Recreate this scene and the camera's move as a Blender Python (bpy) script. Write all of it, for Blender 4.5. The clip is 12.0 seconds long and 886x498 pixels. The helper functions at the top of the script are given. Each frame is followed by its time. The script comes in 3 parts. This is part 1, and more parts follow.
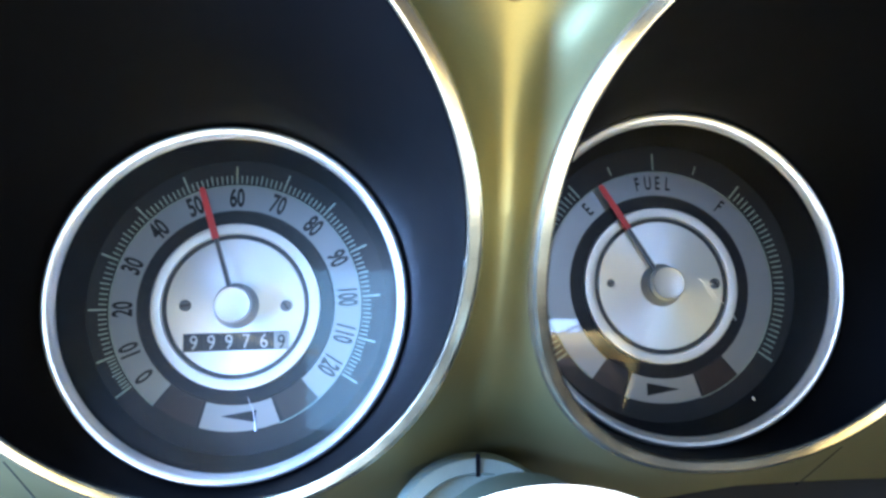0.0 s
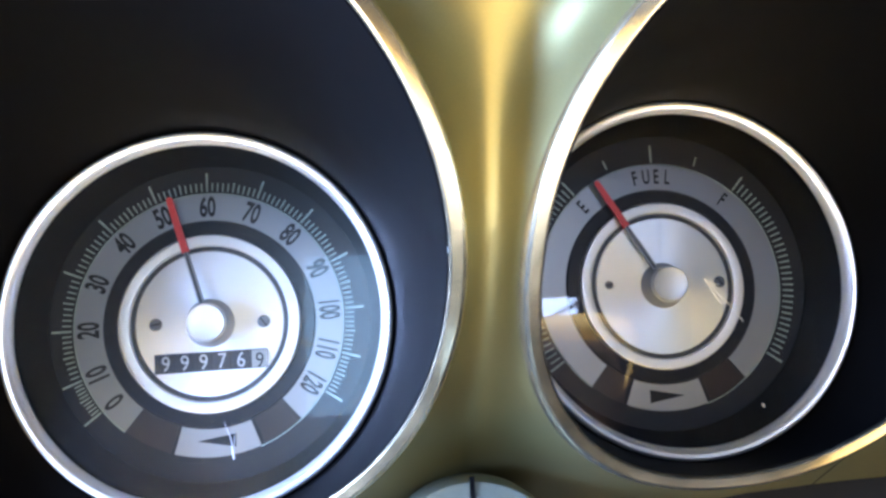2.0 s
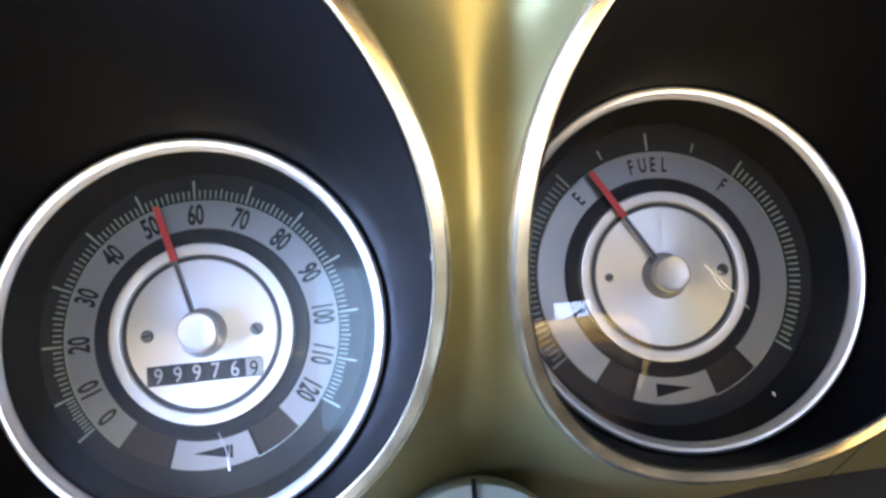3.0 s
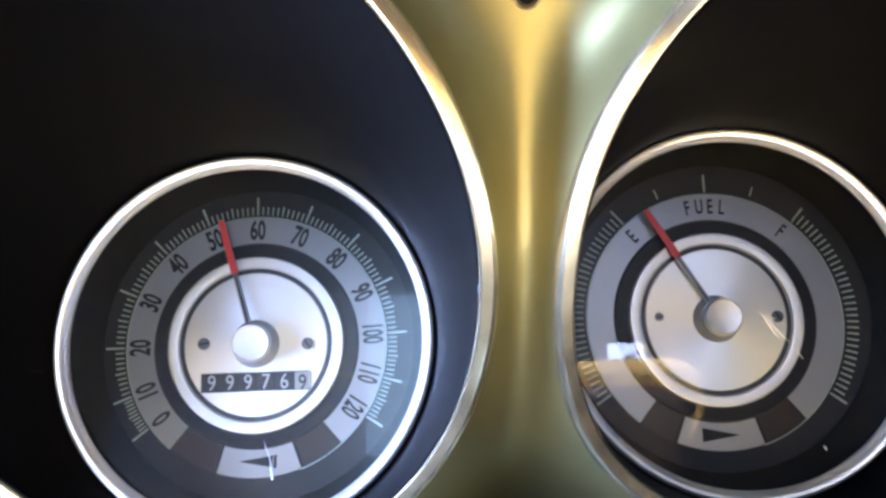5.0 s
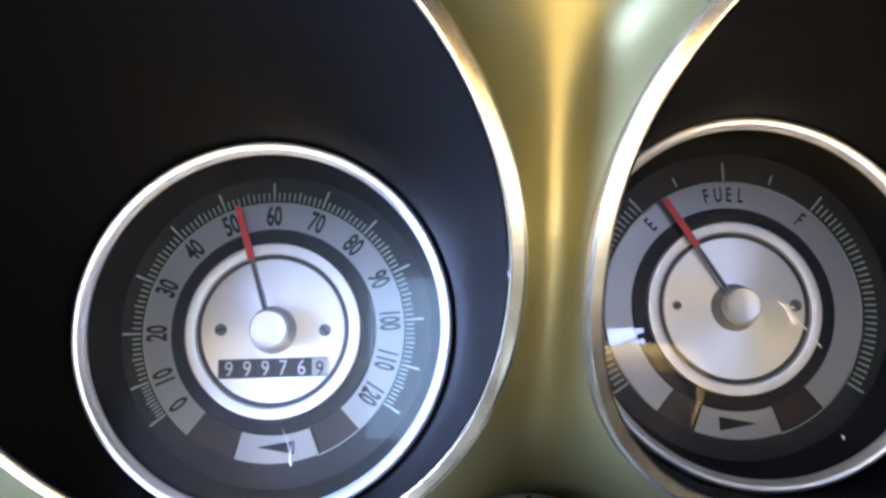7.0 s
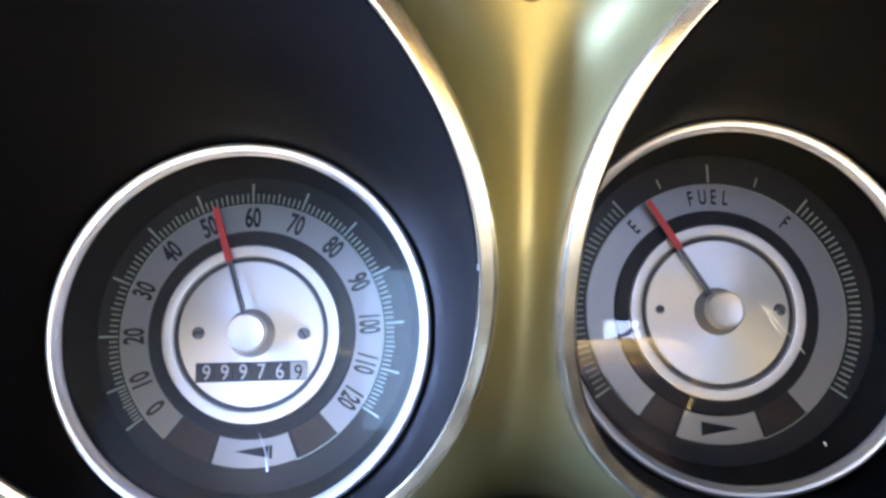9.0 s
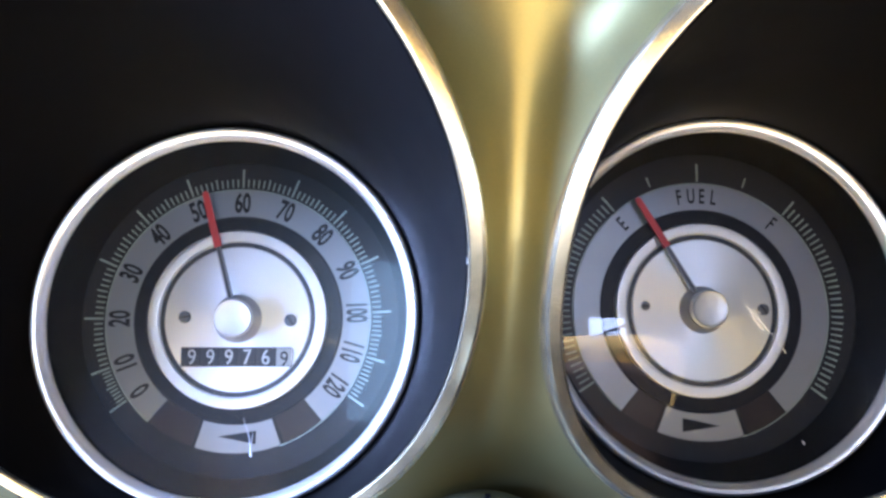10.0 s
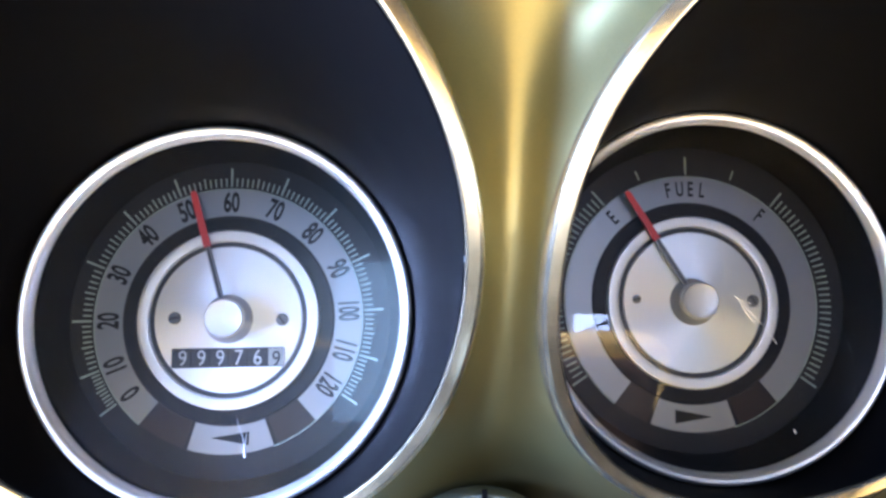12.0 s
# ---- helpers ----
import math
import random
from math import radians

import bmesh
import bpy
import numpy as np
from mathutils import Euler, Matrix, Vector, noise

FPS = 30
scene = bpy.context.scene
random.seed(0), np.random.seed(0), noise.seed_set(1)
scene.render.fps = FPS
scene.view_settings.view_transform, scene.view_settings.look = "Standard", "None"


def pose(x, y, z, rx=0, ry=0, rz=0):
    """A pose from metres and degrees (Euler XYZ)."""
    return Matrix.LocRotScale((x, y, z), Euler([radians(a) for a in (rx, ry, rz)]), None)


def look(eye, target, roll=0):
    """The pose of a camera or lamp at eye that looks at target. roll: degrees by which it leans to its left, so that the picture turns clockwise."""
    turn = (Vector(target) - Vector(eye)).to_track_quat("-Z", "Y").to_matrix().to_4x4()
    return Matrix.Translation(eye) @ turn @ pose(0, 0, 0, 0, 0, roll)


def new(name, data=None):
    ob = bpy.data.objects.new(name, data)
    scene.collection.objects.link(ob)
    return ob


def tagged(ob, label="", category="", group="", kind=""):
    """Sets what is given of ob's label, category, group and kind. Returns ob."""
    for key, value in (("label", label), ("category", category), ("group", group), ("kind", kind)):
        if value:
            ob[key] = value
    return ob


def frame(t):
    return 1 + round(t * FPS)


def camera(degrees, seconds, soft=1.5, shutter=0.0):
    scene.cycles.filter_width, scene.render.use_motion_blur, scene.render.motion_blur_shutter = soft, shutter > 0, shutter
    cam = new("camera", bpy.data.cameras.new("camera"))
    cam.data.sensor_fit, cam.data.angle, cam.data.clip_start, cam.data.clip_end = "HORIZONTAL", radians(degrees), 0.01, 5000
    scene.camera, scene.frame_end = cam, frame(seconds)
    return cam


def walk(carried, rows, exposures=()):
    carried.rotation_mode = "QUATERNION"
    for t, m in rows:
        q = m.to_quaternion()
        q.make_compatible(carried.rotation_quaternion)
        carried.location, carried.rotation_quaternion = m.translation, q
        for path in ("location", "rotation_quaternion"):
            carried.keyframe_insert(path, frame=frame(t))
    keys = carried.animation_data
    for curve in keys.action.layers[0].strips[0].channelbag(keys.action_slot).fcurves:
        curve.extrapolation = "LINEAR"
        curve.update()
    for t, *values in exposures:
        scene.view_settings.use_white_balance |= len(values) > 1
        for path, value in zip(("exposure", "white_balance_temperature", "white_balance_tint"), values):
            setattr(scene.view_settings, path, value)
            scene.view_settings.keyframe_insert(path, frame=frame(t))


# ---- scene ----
# Instrument cluster of an old car: two round gauges sunk in tilted pods.
# x to the right, y away from the driver, z up; the dials stand in the plane y = 0.

# ---- camera and walk ----
cam = camera(62.63, 12.0, soft=2.8)


def stand(x, y, z, yaw, pitch, roll):
    a, b = radians(yaw), radians(pitch)
    ahead = Vector((-math.sin(a) * math.cos(b), math.cos(a) * math.cos(b), math.sin(b)))
    eye = Vector((x, y, z))
    return look(eye, eye + ahead, roll)


PATH = [
    (0, 0.0533, -0.2768, -0.0177, -5.07, 8.20, -0.28),
    (0.5, 0.0470, -0.2702, -0.0145, -4.91, 7.46, 2.07),
    (1, 0.0507, -0.2667, -0.0099, -5.38, 7.06, -0.67),
    (1.5, 0.0544, -0.2618, -0.0079, -5.47, 6.58, -1.68),
    (2, 0.0586, -0.2611, -0.0059, -5.29, 6.56, -2.04),
    (2.5, 0.0675, -0.2570, -0.0040, -4.19, 6.15, -4.30),
    (2.7, 0.0650, -0.2553, -0.0095, -4.46, 6.81, -4.33),
    (4.3, 0.0651, -0.2605, -0.0086, -2.69, 8.28, -3.21),
    (4.5, 0.0646, -0.2620, -0.0076, -1.71, 8.80, -1.16),
    (5, 0.0663, -0.2595, -0.0116, -0.09, 10.01, -0.21),
    (5.5, 0.0641, -0.2598, -0.0103, 0.82, 9.46, -0.16),
    (6, 0.0678, -0.2618, -0.0105, 1.19, 8.81, 1.35),
    (6.5, 0.0682, -0.2590, -0.0061, -0.37, 8.59, -0.99),
    (7, 0.0598, -0.2585, -0.0101, -0.14, 8.70, 0.12),
    (7.2, 0.0592, -0.2580, -0.0094, -0.44, 8.26, -0.19),
    (9, 0.0660, -0.2561, -0.0055, -0.28, 7.97, 0.24),
    (9.5, 0.0673, -0.2548, -0.0044, -0.73, 7.51, 0.30),
    (10, 0.0656, -0.2567, -0.0063, -1.25, 7.45, 1.77),
    (10.5, 0.0648, -0.2558, -0.0058, -1.90, 7.19, 1.54),
    (11, 0.0654, -0.2548, -0.0066, -1.79, 7.46, 1.48),
    (11.5, 0.0649, -0.2561, -0.0063, -2.30, 7.00, 0.81),
    (12, 0.0627, -0.2560, -0.0072, -2.60, 7.40, 0.69),
]
EXPOSURES = [(0.0, 2.05, 4650, 18), (0.9, 2.09, 4840, 21), (2.0, 2.15, 5260, 27), (4.3, 2.14, 5510, 30), (7.2, 2.09, 5410, 31), (12.0, 2.07, 5210, 32)]
walk(cam, [(r[0], stand(*r[1:])) for r in PATH], EXPOSURES)

# ---- light ----
world = bpy.data.worlds.new("sky")
scene.world = world
world.use_nodes = True
wn = world.node_tree.nodes
sky = wn.new("ShaderNodeTexSky")
sky.sky_type, sky.sun_disc = "NISHITA", False
sky.sun_elevation, sky.sun_rotation = radians(70), radians(317)
world.node_tree.links.new(sky.outputs[0], wn["Background"].inputs[0])
wn["Background"].inputs[1].default_value = 0.035

sun = new("sun", bpy.data.lights.new("sun", "SUN"))
sun.data.energy, sun.data.angle, sun.data.color = 8.6, radians(0.5), (1.0, 0.93, 0.82)
sun.matrix_world = look((-0.25, 0.27, 1.0), (0.0, 0.0, 0.0))


def window_light(name, eye, target, w, h, power, colour):
    lamp = new(name, bpy.data.lights.new(name, "AREA"))
    lamp.data.shape, lamp.data.size, lamp.data.size_y = "RECTANGLE", w, h
    lamp.data.energy, lamp.data.color = power, colour
    lamp.matrix_world = look(eye, target)
    return lamp


# added dial fill, then sky light in the two side windows and rear ones
window_light("back_fill_light", (0.32, -2.11, 0.32), (0.12, 0.0, 0.0), 0.22, 0.33, 1.4, (0.88, 0.94, 1.0))
window_light("side_window_light", (-0.53, -0.29, 0.03), (0.5, -0.29, 0.03), 0.36, 0.46, 12.5, (0.52, 0.72, 1.0))
window_light("far_window_light", (1.09, -0.48, 0.29), (0.0, -0.48, 0.28), 0.72, 0.68, 0.14, (0.80, 0.90, 1.0))
window_light("rear_glass_light", (-0.035, -2.11, 0.0), (-0.035, 0.0, 0.0), 0.27, 0.50, 0.72, (0.46, 0.82, 1.0))
window_light("rear_window_light", (0.65, -2.11, 0.05), (0.65, 0.0, 0.05), 0.115, 0.085, 0.12, (0.66, 0.83, 1.0))


# ---- materials ----
def material(name, colour, rough=0.5, metal=0.0, grain=60.0, vary=0.12, bump=0.1, stain=0.1, stain_scale=9.0, gloss=0.5, coat=0.0):
    """Base colour varied at two scales, with fine relief and roughness wear."""
    m = bpy.data.materials.new(name)
    m.use_nodes = True
    t = m.node_tree
    n, l = t.nodes, t.links
    b = n["Principled BSDF"]
    b.inputs["Metallic"].default_value = metal
    b.inputs["Coat Weight"].default_value = coat
    b.inputs["Specular IOR Level"].default_value = gloss
    geo = n.new("ShaderNodeTexCoord")
    fine, wide = n.new("ShaderNodeTexNoise"), n.new("ShaderNodeTexNoise")
    fine.inputs["Scale"].default_value, fine.inputs["Detail"].default_value = grain * 20, 4
    wide.inputs["Scale"].default_value, wide.inputs["Detail"].default_value = stain_scale * 4, 5
    for k in (fine, wide):
        l.new(geo.outputs["Object"], k.inputs["Vector"])
    mix = n.new("ShaderNodeMix")
    mix.data_type = "RGBA"
    mix.inputs[6].default_value = (*[c * (1 - vary) for c in colour], 1)
    mix.inputs[7].default_value = (*[min(1, c * (1 + vary)) for c in colour], 1)
    l.new(fine.outputs["Fac"], mix.inputs[0])
    mix2 = n.new("ShaderNodeMix")
    mix2.data_type, mix2.blend_type = "RGBA", "MULTIPLY"
    ramp = n.new("ShaderNodeMapRange")
    ramp.inputs[1].default_value, ramp.inputs[2].default_value = 0.35, 0.7
    ramp.inputs[3].default_value, ramp.inputs[4].default_value = 1 - stain, 1.0
    l.new(wide.outputs["Fac"], ramp.inputs[0])
    comb = n.new("ShaderNodeCombineColor")
    for k in range(3):
        l.new(ramp.outputs[0], comb.inputs[k])
    mix2.inputs[0].default_value = 1.0
    l.new(mix.outputs[2], mix2.inputs[6])
    l.new(comb.outputs[0], mix2.inputs[7])
    l.new(mix2.outputs[2], b.inputs["Base Color"])
    rr = n.new("ShaderNodeMapRange")
    rr.inputs[3].default_value, rr.inputs[4].default_value = max(0.02, rough - 0.07), min(1, rough + 0.07)
    l.new(wide.outputs["Fac"], rr.inputs[0])
    l.new(rr.outputs[0], b.inputs["Roughness"])
    if bump:
        bp = n.new("ShaderNodeBump")
        bp.inputs["Strength"].default_value, bp.inputs["Distance"].default_value = bump, 0.0004
        l.new(fine.outputs["Fac"], bp.inputs["Height"])
        l.new(bp.outputs[0], b.inputs["Normal"])
    return m


def brushed(name, colour, rough, spokes=1.0):
    """Spun metal: fine concentric grooves and the fan of light that they make."""
    m = bpy.data.materials.new(name)
    m.use_nodes = True
    t = m.node_tree
    n, l = t.nodes, t.links
    b = n["Principled BSDF"]
    b.inputs["Metallic"].default_value = 0.45
    b.inputs["Base Color"].default_value = (*colour, 1)
    b.inputs["Roughness"].default_value = rough
    b.inputs["Anisotropic"].default_value = 0.85
    tan = n.new("ShaderNodeTangent")
    tan.direction_type, tan.axis = "RADIAL", "Z"
    l.new(tan.outputs[0], b.inputs["Tangent"])
    co = n.new("ShaderNodeTexCoord")
    sep = n.new("ShaderNodeSeparateXYZ")
    l.new(co.outputs["Object"], sep.inputs[0])
    ln = n.new("ShaderNodeVectorMath")
    ln.operation = "LENGTH"
    l.new(co.outputs["Object"], ln.inputs[0])
    ns = n.new("ShaderNodeTexNoise")
    ns.noise_dimensions = "1D"
    ns.inputs["Scale"].default_value, ns.inputs["Detail"].default_value = 6000, 2
    l.new(ln.outputs["Value"], ns.inputs["W"])
    mr = n.new("ShaderNodeMapRange")
    mr.inputs[3].default_value, mr.inputs[4].default_value = rough - 0.08, rough + 0.08
    l.new(ns.outputs["Fac"], mr.inputs[0])
    l.new(mr.outputs[0], b.inputs["Roughness"])
    bp = n.new("ShaderNodeBump")
    bp.inputs["Strength"].default_value, bp.inputs["Distance"].default_value = 0.08, 0.0001
    l.new(ns.outputs["Fac"], bp.inputs["Height"])
    l.new(bp.outputs[0], b.inputs["Normal"])
    return m


def glass(name, haze, ior):
    m = bpy.data.materials.new(name)
    m.use_nodes = True
    n, l = m.node_tree.nodes, m.node_tree.links
    n.remove(n["Principled BSDF"])
    fr, tr, gl, mx = n.new("ShaderNodeFresnel"), n.new("ShaderNodeBsdfTransparent"), n.new("ShaderNodeBsdfGlossy"), n.new("ShaderNodeMixShader")
    fr.inputs[0].default_value = ior
    tr.inputs[0].default_value = (0.93, 0.95, 0.95, 1)
    gl.inputs["Roughness"].default_value = 0.02
    # a greasy film blurs part of the reflection
    grease, sheen = n.new("ShaderNodeBsdfGlossy"), n.new("ShaderNodeMixShader")
    grease.inputs["Roughness"].default_value, sheen.inputs[0].default_value = 0.24, haze
    l.new(gl.outputs[0], sheen.inputs[1])
    l.new(grease.outputs[0], sheen.inputs[2])
    l.new(fr.outputs[0], mx.inputs[0])
    l.new(tr.outputs[0], mx.inputs[1])
    l.new(sheen.outputs[0], mx.inputs[2])
    # a film of dust and fine wear that catches the light
    dust, film, spots, amount = n.new("ShaderNodeBsdfDiffuse"), n.new("ShaderNodeMixShader"), n.new("ShaderNodeTexNoise"), n.new("ShaderNodeMapRange")
    co = n.new("ShaderNodeTexCoord")
    dust.inputs[0].default_value = (0.85, 0.85, 0.85, 1)
    spots.inputs["Scale"].default_value, spots.inputs["Detail"].default_value = 55, 6
    amount.inputs[1].default_value, amount.inputs[2].default_value = 0.3, 0.75
    amount.inputs[3].default_value, amount.inputs[4].default_value = 0.001, 0.007
    l.new(co.outputs["Object"], spots.inputs["Vector"])
    l.new(spots.outputs["Fac"], amount.inputs[0])
    l.new(amount.outputs[0], film.inputs[0])
    l.new(mx.outputs[0], film.inputs[1])
    l.new(dust.outputs[0], film.inputs[2])
    l.new(film.outputs[0], n["Material Output"].inputs[0])
    return m


GOLD = material("gold_paint", (0.272, 0.248, 0.108), 0.43, 0.88, grain=120, vary=0.10, bump=0.05, stain=0.12)
BRASS = material("dull_brass", (0.26, 0.20, 0.10), 0.42, 0.9)
LIP = material("bright_trim", (0.70, 0.62, 0.42), 0.24, 0.95, grain=60, vary=0.10, bump=0.06, stain=0.34, stain_scale=22)
CHROME = material("chrome", (0.90, 0.90, 0.89), 0.31, 0.88, grain=60, vary=0.04, bump=0.0, stain=0.06, stain_scale=10)
BLACK = material("black_liner", (0.0017, 0.0016, 0.0017), 0.5, 0.0, gloss=0.04, grain=150, vary=0.2, bump=0.1, stain=0.2)
WALL_BLACK = material("black_inner_wall", (0.004, 0.004, 0.0045), 0.7, 0.0, gloss=0.06)
DIAL = material("charcoal_dial", (0.014, 0.014, 0.0155), 0.5, 0.0, gloss=0.22, grain=120, vary=0.15, bump=0.03, stain=0.12)
BAND = material("silver_band", (0.29, 0.30, 0.315), 0.42, 0.8, grain=120, vary=0.06, bump=0.03, stain=0.1)
RINGBLACK = material("gloss_black_ring", (0.010, 0.010, 0.012), 0.5, 0.0, gloss=0.15)
INK = material("black_ink", (0.008, 0.008, 0.009), 0.6, 0.0, gloss=0.2)
PALE = material("pale_green_print", (0.36, 0.45, 0.40), 0.5, 0.0, vary=0.2, stain=0.3, stain_scale=30)
SILVER_RING = material("satin_ring", (0.88, 0.88, 0.88), 0.40, 0.55, grain=100, vary=0.05, bump=0.03)
GROOVE = material("dark_groove", (0.05, 0.052, 0.055), 0.45, 0.3)
SPUN = brushed("spun_aluminium", (0.90, 0.92, 0.95), 0.43)
CAP = material("satin_cap", (0.80, 0.79, 0.76), 0.42, 0.7, grain=80, vary=0.05, bump=0.02, stain=0.08)
HUBSIDE = material("dark_hub_side", (0.42, 0.41, 0.40), 0.5, 0.4)
RED = material("red_pointer", (0.62, 0.035, 0.03), 0.45, 0.0, vary=0.15)
SHAFT = material("grey_pointer_shaft", (0.22, 0.22, 0.23), 0.35, 0.7)
SCREW = material("dull_screw", (0.16, 0.165, 0.175), 0.45, 0.6)
REEL = material("black_reel", (0.02, 0.021, 0.022), 0.5, 0.0)
REEL_PALE = material("pale_reel", (0.30, 0.30, 0.27), 0.5, 0.0)
FIGURE = material("white_figure", (0.46, 0.47, 0.46), 0.5, 0.0)
GLASS = glass("clear_lens", 0.1, 1.75)
HAZED = glass("hazed_lens", 0.62, 1.72)
SCRATCH = material("white_scratch", (0.27, 0.29, 0.33), 0.35, 0.0)
GASH = material("bright_gash", (0.88, 0.88, 0.84), 0.3, 0.0)
COLUMN = material("grey_green_column", (0.14, 0.16, 0.125), 0.45, 0.1)
SHROUD = material("olive_shroud", (0.055, 0.062, 0.038), 0.45, 0.3)
WARN = material("brown_lamp_lens", (0.020, 0.013, 0.0115), 0.3, 0.0, gloss=0.4, vary=0.1, bump=0.0)
HORN = material("cream_horn_cap", (0.78, 0.75, 0.60), 0.35, 0.0)
DARK = material("dark_underside", (0.014, 0.014, 0.014), 0.85, 0.0, gloss=0.1)
HEADLINER = material("cream_headliner", (0.76, 0.72, 0.55), 0.9, 0.0, grain=30)
DARK_TRIM = material("dark_trim", (0.03, 0.03, 0.03), 0.8, 0.0, grain=30)
CARPET = material("dark_carpet", (0.05, 0.05, 0.045), 0.95, 0.0, grain=40)
TAN = material("tan_vinyl", (0.74, 0.51, 0.12), 0.6, 0.0, grain=30, bump=0.2)


# ---- mesh helpers ----
def mesh_of(name, bm, mat, smooth=True):
    bmesh.ops.recalc_face_normals(bm, faces=bm.faces)
    me = bpy.data.meshes.new(name)
    bm.to_mesh(me)
    bm.free()
    me.materials.append(mat)
    for p in me.polygons:
        p.use_smooth = smooth
    if smooth:
        me.set_sharp_from_angle(angle=radians(28))
    return me


def part(name, bm, mat, parent=None, label="", at=None, smooth=True):
    ob = new(name, mesh_of(name, bm, mat, smooth) if isinstance(bm, bmesh.types.BMesh) else bm)
    if parent:
        ob.parent = parent
    if at is not None:
        ob.matrix_local = at
    return tagged(ob, label)


def lathe(profile, steps=128, a0=0.0, a1=360.0, closed=False):
    """Turns (radius, height) round z; closed joins the profile's ends."""
    bm = bmesh.new()
    full = abs(a1 - a0) >= 359.9
    rows = []
    count = steps if full else steps + 1
    for i in range(count):
        a = radians(a0 + (a1 - a0) * i / steps)
        rows.append([bm.verts.new((r * math.sin(a), r * math.cos(a), h)) for r, h in profile])
    m = len(profile)
    for i in range(steps):
        p, q = rows[i], rows[(i + 1) % count]
        for j in range(m if closed else m - 1):
            k = (j + 1) % m
            vs = []
            for v in (p[j], p[k], q[k], q[j]):
                if v not in vs:
                    vs.append(v)
            if profile[j][0] < 1e-7 and profile[k][0] < 1e-7:
                continue
            bm.faces.new(vs)
    bmesh.ops.remove_doubles(bm, verts=bm.verts, dist=1e-7)
    if not full and closed:
        for row in (rows[0], rows[-1]):
            bm.faces.new([v for v in row if v.is_valid])
    return bm


def plate(outline, thick, chamfer=0.0):
    """A flat piece from an outline in x, y; its face at z = thick."""
    bm = bmesh.new()
    low = [bm.verts.new((x, y, 0)) for x, y in outline]
    if chamfer:
        cx, cy = sum(p[0] for p in outline) / len(outline), sum(p[1] for p in outline) / len(outline)
        mid = [bm.verts.new((x, y, thick - chamfer)) for x, y in outline]
        top = []
        for x, y in outline:
            d = math.hypot(x - cx, y - cy) or 1
            top.append(bm.verts.new((x - (x - cx) / d * chamfer, y - (y - cy) / d * chamfer, thick)))
        loops = [low, mid, top]
    else:
        loops = [low, [bm.verts.new((x, y, thick)) for x, y in outline]]
    n = len(outline)
    for a, b in zip(loops, loops[1:]):
        for i in range(n):
            bm.faces.new((a[i], a[(i + 1) % n], b[(i + 1) % n], b[i]))
    bm.faces.new(loops[-1])
    bm.faces.new(low[::-1])
    return bm


def rect(w, h, x=0.0, y=0.0):
    return [(x - w / 2, y - h / 2), (x + w / 2, y - h / 2), (x + w / 2, y + h / 2), (x - w / 2, y + h / 2)]


def box(x0, x1, y0, y1, z0, z1, bevel=0.0):
    bm = bmesh.new()
    bmesh.ops.create_cube(bm, size=1)
    for v in bm.verts:
        v.co = Vector(((x0 + x1) / 2 + v.co.x * (x1 - x0), (y0 + y1) / 2 + v.co.y * (y1 - y0), (z0 + z1) / 2 + v.co.z * (z1 - z0)))
    if bevel:
        bmesh.ops.bevel(bm, geom=bm.edges[:], offset=bevel, segments=3, affect="EDGES", profile=0.5)
    return bm


def lettering(text, height, narrow, mat, thick=0.00008, bold=0.0):
    """A mesh of built-in font letters, centred, height as given."""
    cu = bpy.data.curves.new("lettering", "FONT")
    cu.body, cu.align_x, cu.align_y = text, "CENTER", "CENTER"
    cu.size, cu.extrude, cu.offset, cu.resolution_u = 1.0, 0.0, bold, 4
    ob = bpy.data.objects.new("lettering", cu)
    me = bpy.data.meshes.new_from_object(ob)
    bpy.data.objects.remove(ob)
    zs = [v.co.y for v in me.vertices]
    xs = [v.co.x for v in me.vertices]
    k, my, mx = height / (max(zs) - min(zs)), (max(zs) + min(zs)) / 2, (max(xs) + min(xs)) / 2
    bm = bmesh.new()
    bm.from_mesh(me)
    bpy.data.meshes.remove(me)
    for v in bm.verts:
        v.co = Vector(((v.co.x - mx) * k * narrow, (v.co.y - my) * k, 0))
    got = bmesh.ops.extrude_face_region(bm, geom=bm.faces[:])
    for v in got["geom"]:
        if isinstance(v, bmesh.types.BMVert):
            v.co.z += thick
    return mesh_of("lettering", bm, mat, False)


# A gauge's own frame: x to the right, y up the dial, z towards the driver.
def gauge_frame(x, y, z):
    return Matrix.Translation((x, y, z)) @ Euler((radians(90), 0, 0)).to_matrix().to_4x4()


def polar(r, deg, h=0.0, turn=True):
    """A place on the dial, clockwise from the top; turned so that its up points outwards."""
    a = radians(deg)
    return Matrix.Translation((r * math.sin(a), r * math.cos(a), h)) @ Matrix.Rotation(-a if turn else 0, 4, "Z")


def sector(r0, r1, a0, a1, thick, steps=48):
    return lathe([(r0, 0), (r1, 0), (r1, thick), (r0, thick)], steps, a0, a1, True)


def lens_sheet(r, h, mat):
    """A thin clear sheet whose face looks at the driver."""
    bm = bmesh.new()
    rim = [bm.verts.new((r * math.cos(a), r * math.sin(a), h)) for a in np.linspace(0, 2 * math.pi, 96, endpoint=False)]
    bm.faces.new(rim)
    me = bpy.data.meshes.new("lens")
    bm.to_mesh(me)
    bm.free()
    me.materials.append(mat)
    return me


